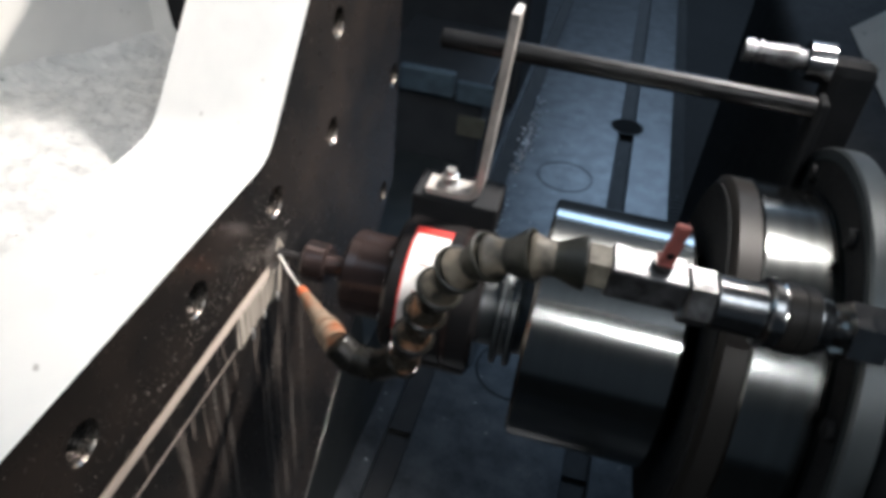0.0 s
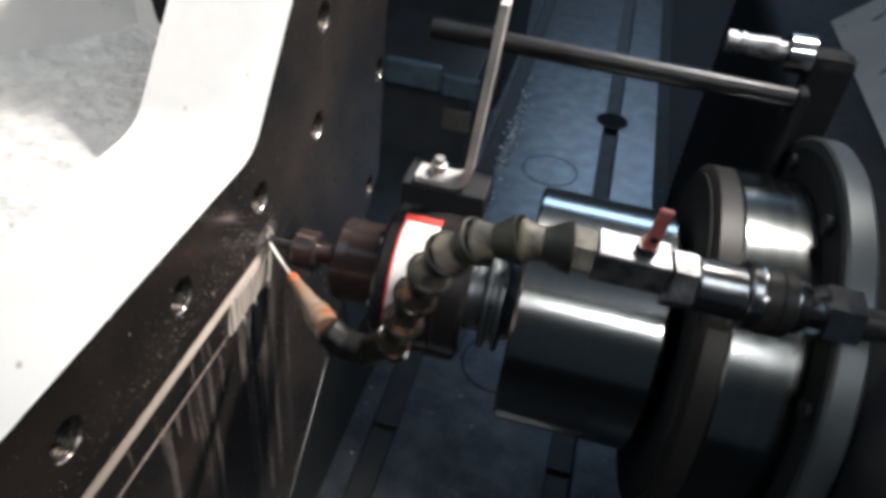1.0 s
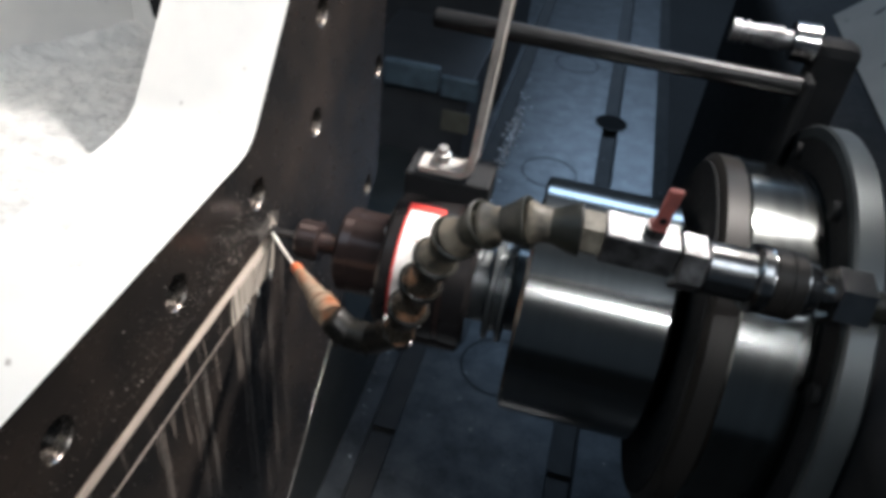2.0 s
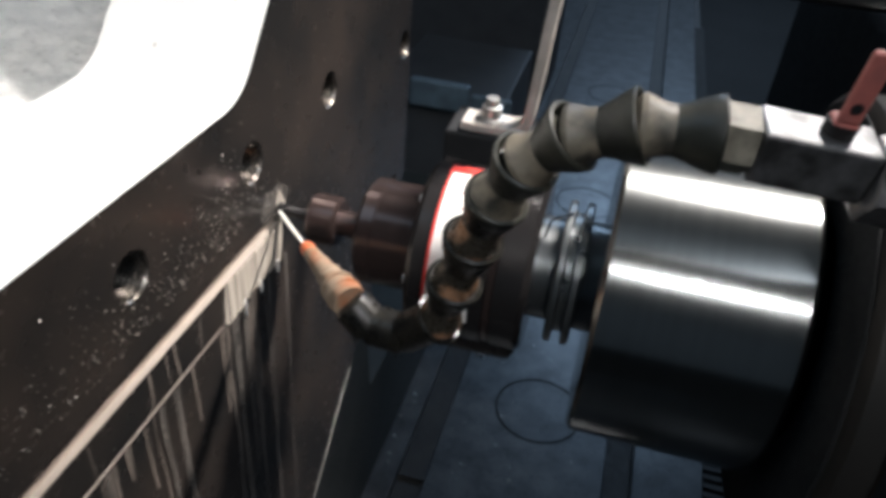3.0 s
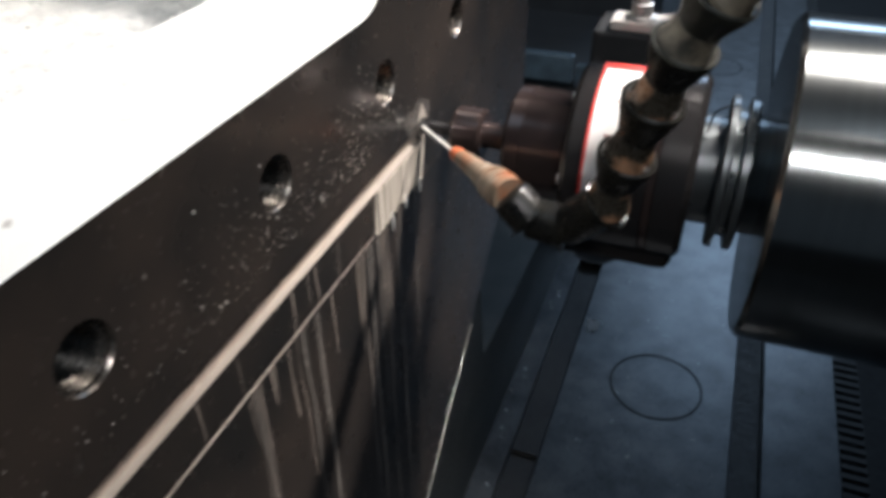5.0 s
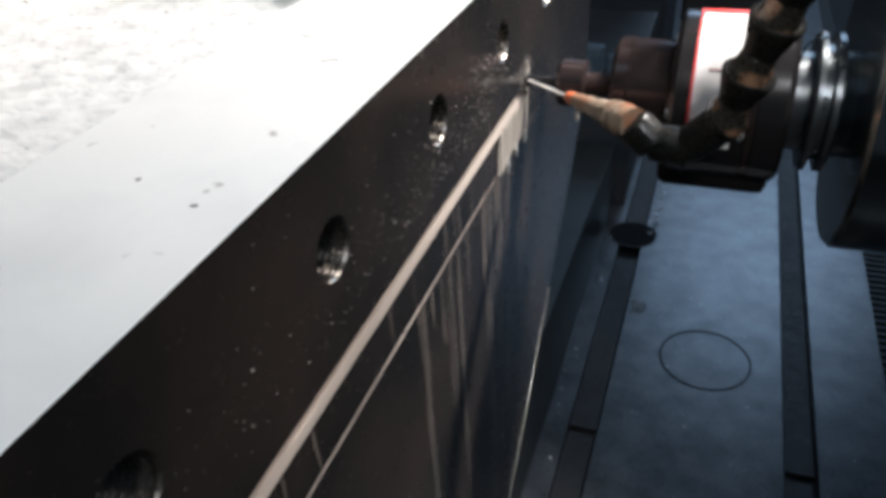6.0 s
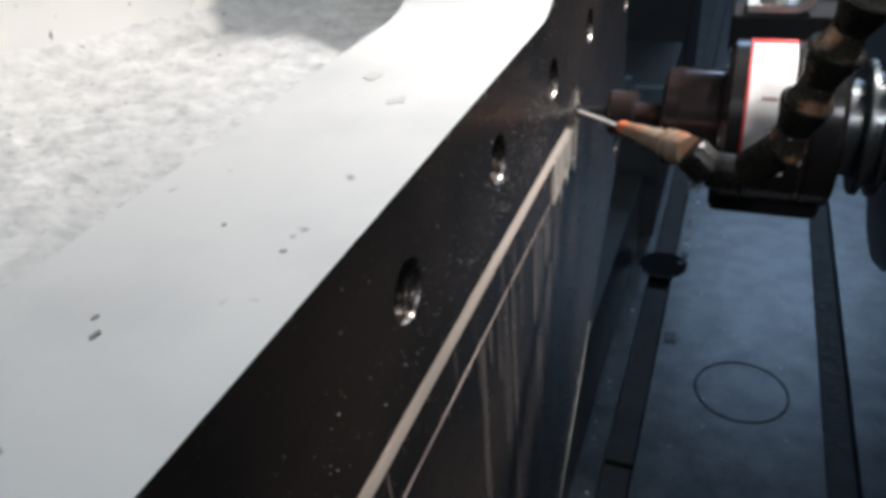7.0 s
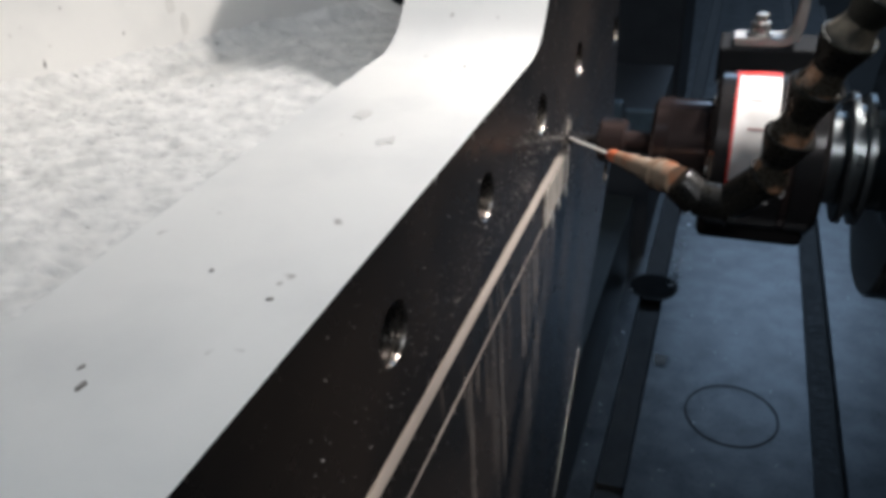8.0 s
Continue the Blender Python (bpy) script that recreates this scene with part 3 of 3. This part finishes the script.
bm = bmesh.new()
prev = None
for i, p in enumerate(arm_path):
    d = (arm_path[min(i + 1, len(arm_path) - 1)] - arm_path[max(i - 1, 0)]).normalized()
    nrm = Vector((0, 1, 0)).cross(d).normalized()
    q = [bm.verts.new(p + nrm * s * 0.0024 + Vector((0, 1, 0)) * w * 0.0090) for s, w in ((-1, -1), (1, -1), (1, 1), (-1, 1))]
    if prev:
        for k in range(4):
            bm.faces.new((prev[k], prev[(k + 1) % 4], q[(k + 1) % 4], q[k]))
    else:
        bm.faces.new(q)
    prev = q
bm.faces.new(prev[::-1])
bmesh.ops.recalc_face_normals(bm, faces=bm.faces[:])
bmesh.ops.bevel(bm, geom=[e for e in bm.edges if len(e.link_faces) == 2 and e.calc_face_angle() > 1.2], offset=0.0006, segments=2, affect="EDGES")
arm = part("arm", bm, BAR, tool, "bent bare steel flat bar")
bolt = part("bolt", lathe([(0, 0.0075), (0.0012, 0.0078), (0.0016, 0.0055), (0.0020, 0.0055)], 24, None, pose(0.1055, 0.0400, 0.0578, 0, -90, 0)), STEEL, arm, "steel washer and bolt")
bm = lathe([(0.0018, 0.0052), (0.0022, 0.0056), (0.0072, 0.0056), (0.0078, 0.0036), (0.0115, 0.0036), (0.0122, 0.0030)], 12, None, pose(0.1055, 0.0400, 0.0578, 0, -90, 20))
part("bolt_end", bm, STEEL, arm, "steel nut and bolt end")

# ---- the jointed coolant hose ----
hose = thing("coolant_hose", "grimy black jointed coolant hose with a stained nozzle", "coolant hose")
TIP, BASE = (0.033, -0.0370, 0.0070), (0.0735, -0.0800, 0.0145)
length = (Vector(BASE) - Vector(TIP)).length
nm = along(TIP, BASE)
part("nozzle_tip", lathe([(-0.001, 0.0012), (-0.001, 0.0024), (0.0005, 0.0033), (0.0035, 0.0038), (0.0065, 0.0036), (0.009, 0.0038)], 24, None, nm), ORANGE, hose, "orange nozzle tip")
part("nozzle", lathe([(0.008, 0.0037), (0.011, 0.0041), (0.019, 0.0045), (0.0195, 0.0049), (0.0225, 0.0051), (0.0230, 0.0048), (0.031, 0.0055), (0.0315, 0.0060), (0.0345, 0.0062), (0.0350, 0.0057), (0.041, 0.0064), (0.0415, 0.0078), (0.0445, 0.0083), (0.0450, 0.0070), (0.0475, 0.0070), (0.0480, 0.0082), (0.0520, 0.0086), (0.0525, 0.0078), (length, 0.0080)], 32, None, nm), NOZZLE, hose, "white nozzle stained orange and brown")
NODES = [(0.0735, -0.0800, 0.0145), (0.0830, -0.0812, 0.0065), (0.0985, -0.0812, 0.0055), (0.1145, -0.0855, 0.0225), (0.1205, -0.0910, 0.0470), (0.1272, -0.0980, 0.0730), (0.1345, -0.1045, 0.0960), (0.1430, -0.1105, 0.1150), (0.1560, -0.1135, 0.1280), (0.1745, -0.1150, 0.1355), (0.1955, -0.1140, 0.1368)]
for i, (a, b) in enumerate(zip(NODES, NODES[1:])):
    m = along(a, b)
    L = (Vector(b) - Vector(a)).length
    turned = pose(0, 0, 0, 53 * i, 0, 0)
    if i < 3:
        seg = part("segment", lathe([(-0.12 * L, 0.0060), (0.0, 0.0086), (0.12 * L, 0.0092), (0.85 * L, 0.0092), (1.0 * L, 0.0095), (1.08 * L, 0.0090), (1.12 * L, 0.0066)], 32, None, m @ turned), HOSEDARK, hose)
    else:
        seg = part("segment", lathe([(0.12 * L, 0.0058), (0.18 * L, 0.0066), (0.40 * L, 0.0072), (0.62 * L, 0.0086), (0.82 * L, 0.0104), (0.97 * L, 0.0114), (1.03 * L, 0.0115), (1.05 * L, 0.0109), (0.97 * L, 0.0094), (0.90 * L, 0.0084)], 32, None, m @ turned), HOSEDARK if i < 6 else HOSE, hose)
        part("ball_end", lathe([(-0.10 * L, 0.0075), (-0.03 * L, 0.0096), (0.05 * L, 0.0099), (0.15 * L, 0.0090), (0.27 * L, 0.0080), (0.38 * L, 0.0077), (0.44 * L, 0.0076), (0.47 * L, 0.0068)], 32, None, m @ turned), RIM if i > 5 else CAP, seg, "ball joint crusted with dried coolant")
    part("socket_lip", lathe([(1.02 * L, 0.0117), (1.05 * L, 0.0115), (1.065 * L, 0.0107), (1.05 * L, 0.0100)], 32, None, m @ turned, caps=False), HOSEDARK if i < 5 else HOSE, seg)
LINE = [(0.1955, -0.1140, 0.1368), (0.3300, -0.1010, 0.1270)]
lm = along(*LINE)
part("hex_adaptor", lathe([(0.0, 0.0085), (0.0005, 0.0100), (0.0095, 0.0100), (0.010, 0.0085)], 6, None, lm @ pose(0, 0, 0, 18, 0, 0)), NUTPAINT, hose, "grimy tan hexagon adaptor", smooth=False)
valve = part("ball_valve", box(0.0100, -0.0082, -0.0082, 0.0420, 0.0082, 0.0082, 0.0012, None), VALVE, hose, "square steel ball valve", smooth=False, m=lm @ pose(0, 0, 0, 8, 0, 0))
part("valve_stem", lathe([(0, 0.0046), (0.004, 0.0046)], 20, None, pose(0.030, 0, 0.0082, 0, -90, 0)), BLACKOX, valve)
bm = box(0.0266, -0.0036, 0.0105, 0.0334, 0.0036, 0.0132, 0.0010)
box(0.0268, -0.0034, 0.0125, 0.0332, -0.0008, 0.0340, 0.0012, bm)
lever = part("lever", bm, LEVER, valve, "faded red valve lever", smooth=False)
# disc on the lever, its near-black colour is the hole's shade
part("lever_hole_shade", lathe([(0.0, 0.0016), (0.0004, 0.0016)], 16, None, pose(0.0300, -0.0034, 0.0180, 0, 0, -90)), VOID, lever)
dm = lm @ Matrix.Translation((0, -0.0010, -0.0032))
part("hex_nut", lathe([(0.0425, 0.0110), (0.0432, 0.0126), (0.0530, 0.0126), (0.0538, 0.0110)], 6, None, dm @ pose(0, 0, 0, 8, 0, 0)), VALVE, hose, "bright hexagon nut", smooth=False)
coupling = part("quick_coupling", lathe([(0.0535, 0.0095), (0.0545, 0.0116), (0.0740, 0.0118), (0.0745, 0.0142), (0.0755, 0.0150), (0.0790, 0.0150), (0.0795, 0.0138), (0.0805, 0.0142), (0.0950, 0.0140), (0.0965, 0.0124), (0.1010, 0.0116), (0.1015, 0.0088), (0.1040, 0.0076), (0.1080, 0.0074)], 48, None, dm), CHROME, hose, "bright steel quick coupling")
part("knurled_sleeve", lathe([(0.0808, 0.0143), (0.0812, 0.0147), (0.0875, 0.0147), (0.0880, 0.0143), (0.0885, 0.0147), (0.0940, 0.0146), (0.0944, 0.0141)], 60, None, dm, caps=False), DARKRING, coupling, "dark grooved sleeve")
part("end_nut", lathe([(0.1080, 0.0110), (0.1088, 0.0134), (0.1235, 0.0134), (0.1242, 0.0110)], 6, None, dm @ pose(0, 0, 0, 12, 0, 0)), CHROME, hose, "bright hexagon nut", smooth=False)
tail = arc([dm @ Vector((0.122, 0, 0)), dm @ Vector((0.150, 0, 0)), (0.37, -0.06, 0.10), (0.40, 0.02, 0.07)], 0.012, 5)
part("rubber_tail", tube(tail, 0.0068, 16), HOSE, hose, "black rubber hose end")
part("coolant_jet", tube([(0.0005, -0.0012, 0.0002), (0.016, -0.0190, 0.0038), TIP], [0.0011, 0.0010, 0.0009], 10), COOLANT, hose, "thin white jet of coolant")

# ---- coolant running off the face ----
film = thing("coolant_film", "milky coolant film spreading behind the cutter", "coolant", kind="stuff")
rnd = random.Random(5)


def sheet(points, lift, name, material, parent, label=""):
    """A thin flat pool on the face: outline in y and z."""
    bm = bmesh.new()
    a = [bm.verts.new((lift, y, z)) for y, z in points]
    b = [bm.verts.new((0.0001, y, z)) for y, z in points]
    bm.faces.new(a)
    for i in range(len(a)):
        j = (i + 1) % len(a)
        bm.faces.new((a[i], a[j], b[j], b[i]))
    bmesh.ops.recalc_face_normals(bm, faces=bm.faces[:])
    return part(name, bm, material, parent, label, smooth=False)


edge = [(-0.062 + 0.062 * i / 20, -0.0093) for i in range(21)]
low = [(0.002 - 0.006 * rnd.random() - 0.062 * i / 20, -0.0305 - 0.0035 * rnd.random()) for i in range(21)]
sheet(edge + [(0.003, -0.008)] + low, 0.0008, "film", FILM, film)
sheet([(0.0015 + 0.0050 * math.cos(a) - 0.003 * math.sin(a) * math.cos(a), 0.0020 + 0.0095 * math.sin(a)) for a in (2 * math.pi * i / 26 for i in range(26))], 0.0006, "spray_fan", FILM, film, "pale spray round the cutter")
sheet([(-0.004 + 0.018 * math.cos(a) * (0.9 + 0.1 * math.sin(3 * a)), 0.004 + 0.012 * math.sin(a) * (0.9 + 0.1 * math.cos(5 * a))) for a in (2 * math.pi * i / 30 for i in range(30))], 0.0004, "spray_mist", MIST, film, "fine spray")
bm = bmesh.new()
for i in range(3):
    y = -0.006 - i * 0.019 + rnd.uniform(-0.003, 0.003)
    tube([(0.0008, y, -0.030), (0.0012, y, -0.034), (0.0009, y + 0.0006, -0.038 - 0.006 * rnd.random())], [0.0007, 0.0010, 0.0005], 6, bm)
part("hanging_drops", bm, COOLANT, film)

streaks = thing("coolant_streaks", "milky drips running down the flange face", "coolant", kind="stuff")


def drip(y, z0, z1, w, bm):
    n = 9
    L, R = [], []
    for i in range(n):
        z = z0 + (z1 - z0) * i / (n - 1)
        c = y + 0.0025 * noise.noise((y * 90, z * 30, 1.0)) - 0.0025 * noise.noise((y * 90, z0 * 30, 1.0))
        s = w * (1 - 0.5 * i / n)
        L.append(bm.verts.new((0.0005, c - s, z))), R.append(bm.verts.new((0.0005, c + s, z)))
    for i in range(n - 1):
        bm.faces.new((L[i], L[i + 1], R[i + 1], R[i]))


bm = bmesh.new()
for i in range(15):
    y = -0.008 - 0.14 * rnd.random() ** 1.3
    drip(y, -0.0325, -0.0325 - 0.02 - 0.09 * rnd.random() ** 1.4, 0.0008 + 0.0016 * rnd.random(), bm)
for i in range(9):
    y = -0.05 - 0.22 * rnd.random()
    drip(y, -0.009, -0.0305, 0.0005 + 0.0010 * rnd.random(), bm)
part("drips", bm, STREAK, streaks, smooth=False)
bm = bmesh.new()
for i in range(12):
    drip(0.06 - 0.20 * rnd.random(), -0.0325, -0.15 - 0.15 * rnd.random(), 0.001 + 0.003 * rnd.random(), bm)
part("faint_runs", bm, MIST, streaks, smooth=False)

chips = thing("metal_chips", "tiny metal chips stuck to the oily flange", "metal chips", kind="stuff")
bm = bmesh.new()
for i in range(700):
    y, z = -0.02 - 0.13 * abs(rnd.gauss(0, 1)) + 0.05 * rnd.random(), 0.012 + 0.02 * abs(rnd.gauss(0, 1))
    if any((y - a) ** 2 + (z - b) ** 2 < 0.0125 ** 2 for a, b in HOLES) or z > 0.070 or z < 0.002:
        continue
    s = rnd.uniform(0.0002, 0.00062)
    r = Matrix.Translation((0.0004, y, z)) @ pose(0, 0, 0, rnd.uniform(0, 360), rnd.uniform(-30, 30), rnd.uniform(-30, 30))
    vs = [bm.verts.new(r @ Vector(c)) for c in ((0, -s, -s * 0.5), (0, s, -s * 0.3), (s * 0.5, 0, s * 0.6))]
    bm.faces.new(vs)
part("chips", bm, CHIP, chips, smooth=False)
bm = bmesh.new()
for i in range(130):
    x, y = rnd.uniform(-0.3, 0.39), rnd.uniform(0.1, 1.9)
    if -0.012 < x < 0.034 or 0.258 < x < 0.304:
        continue
    s = rnd.uniform(0.0008, 0.0024)
    r = Matrix.Translation((x, y, TOP + 0.0006)) @ pose(0, 0, 0, rnd.uniform(-20, 20), rnd.uniform(-20, 20), rnd.uniform(0, 360))
    bm.faces.new([bm.verts.new(r @ Vector(c)) for c in ((-s, -s * 0.5, 0), (s, -s * 0.3, 0.0002), (0, s * 0.7, s * 0.4))])
part("table_chips", bm, CHIP, tagged(thing("table_chips_scatter", "bright metal chips lying on the table", "metal chips", kind="stuff"), ""), smooth=False)


def flakes(name, label, cx, cy, sx, sy, count, size):
    """A scatter of bright flakes on the table, for chips and for painted wet glints."""
    bm = bmesh.new()
    for i in range(count):
        x, y = cx + sx * rnd.gauss(0, 1), cy + sy * rnd.gauss(0, 1)
        s = size * rnd.uniform(0.4, 1.2)
        r = Matrix.Translation((x, y, TOP + 0.0006 + 0.0004 * rnd.random())) @ pose(0, 0, 0, rnd.uniform(-35, 35), rnd.uniform(-35, 35), rnd.uniform(0, 360))
        bm.faces.new([bm.verts.new(r @ Vector(c)) for c in ((-s, -s * 0.5, 0), (s, -s * 0.4, 0.0002), (s * 0.4, s * 0.7, s * 0.3), (-s * 0.6, s * 0.4, s * 0.2))])
    heap = thing(name, label, "metal chips", kind="stuff")
    part("flakes", bm, CHIPGLINT, heap, smooth=False)


flakes("wet_chip_heap", "small bright heap of wet chips beside a slot", 0.047, 0.612, 0.005, 0.006, 70, 0.0045)
# the next three: glints of wet spots, painted as near-white flakes
flakes("wet_glint_flakes", "trail of near-white flakes drawn as wet glints along a slot edge", 0.044, 1.30, 0.008, 0.10, 170, 0.0055)
flakes("wet_glint_flakes", "trail of near-white flakes drawn as wet glints along a slot edge", 0.046, 0.90, 0.005, 0.05, 40, 0.0035)
flakes("wet_glint_flakes", "a few near-white flakes drawn as glints along the foot of the casting", -0.026, 0.50, 0.004, 0.16, 16, 0.0026)
flakes("fine_chip_scatter", "fine bright chips scattered over the table", 0.15, 0.75, 0.13, 0.45, 120, 0.0014)


# ---- what moves ----
def motions():
    start, speed = -0.0010, 0.0087
    rows = [(t, pose(0, start + speed * t, 0)) for t in (0.0, 2.0, 4.0, 6.0, 8.0)]
    for one in (head, tool, hose, film):
        walk(one, rows)
    walk(stock, [(t, pose(0, start + speed * t + 0.001, 0.33)) for t in (0.0, 4.0, 8.0)])
    walk(stock_low, [(t, pose(0, start + speed * t + 0.001, 0.33)) for t in (0.0, 4.0, 8.0)])
    walk(spin, [(i / 30, pose(0, 0, 0, 77 * i, 0, 0)) for i in range(241)])


motions()
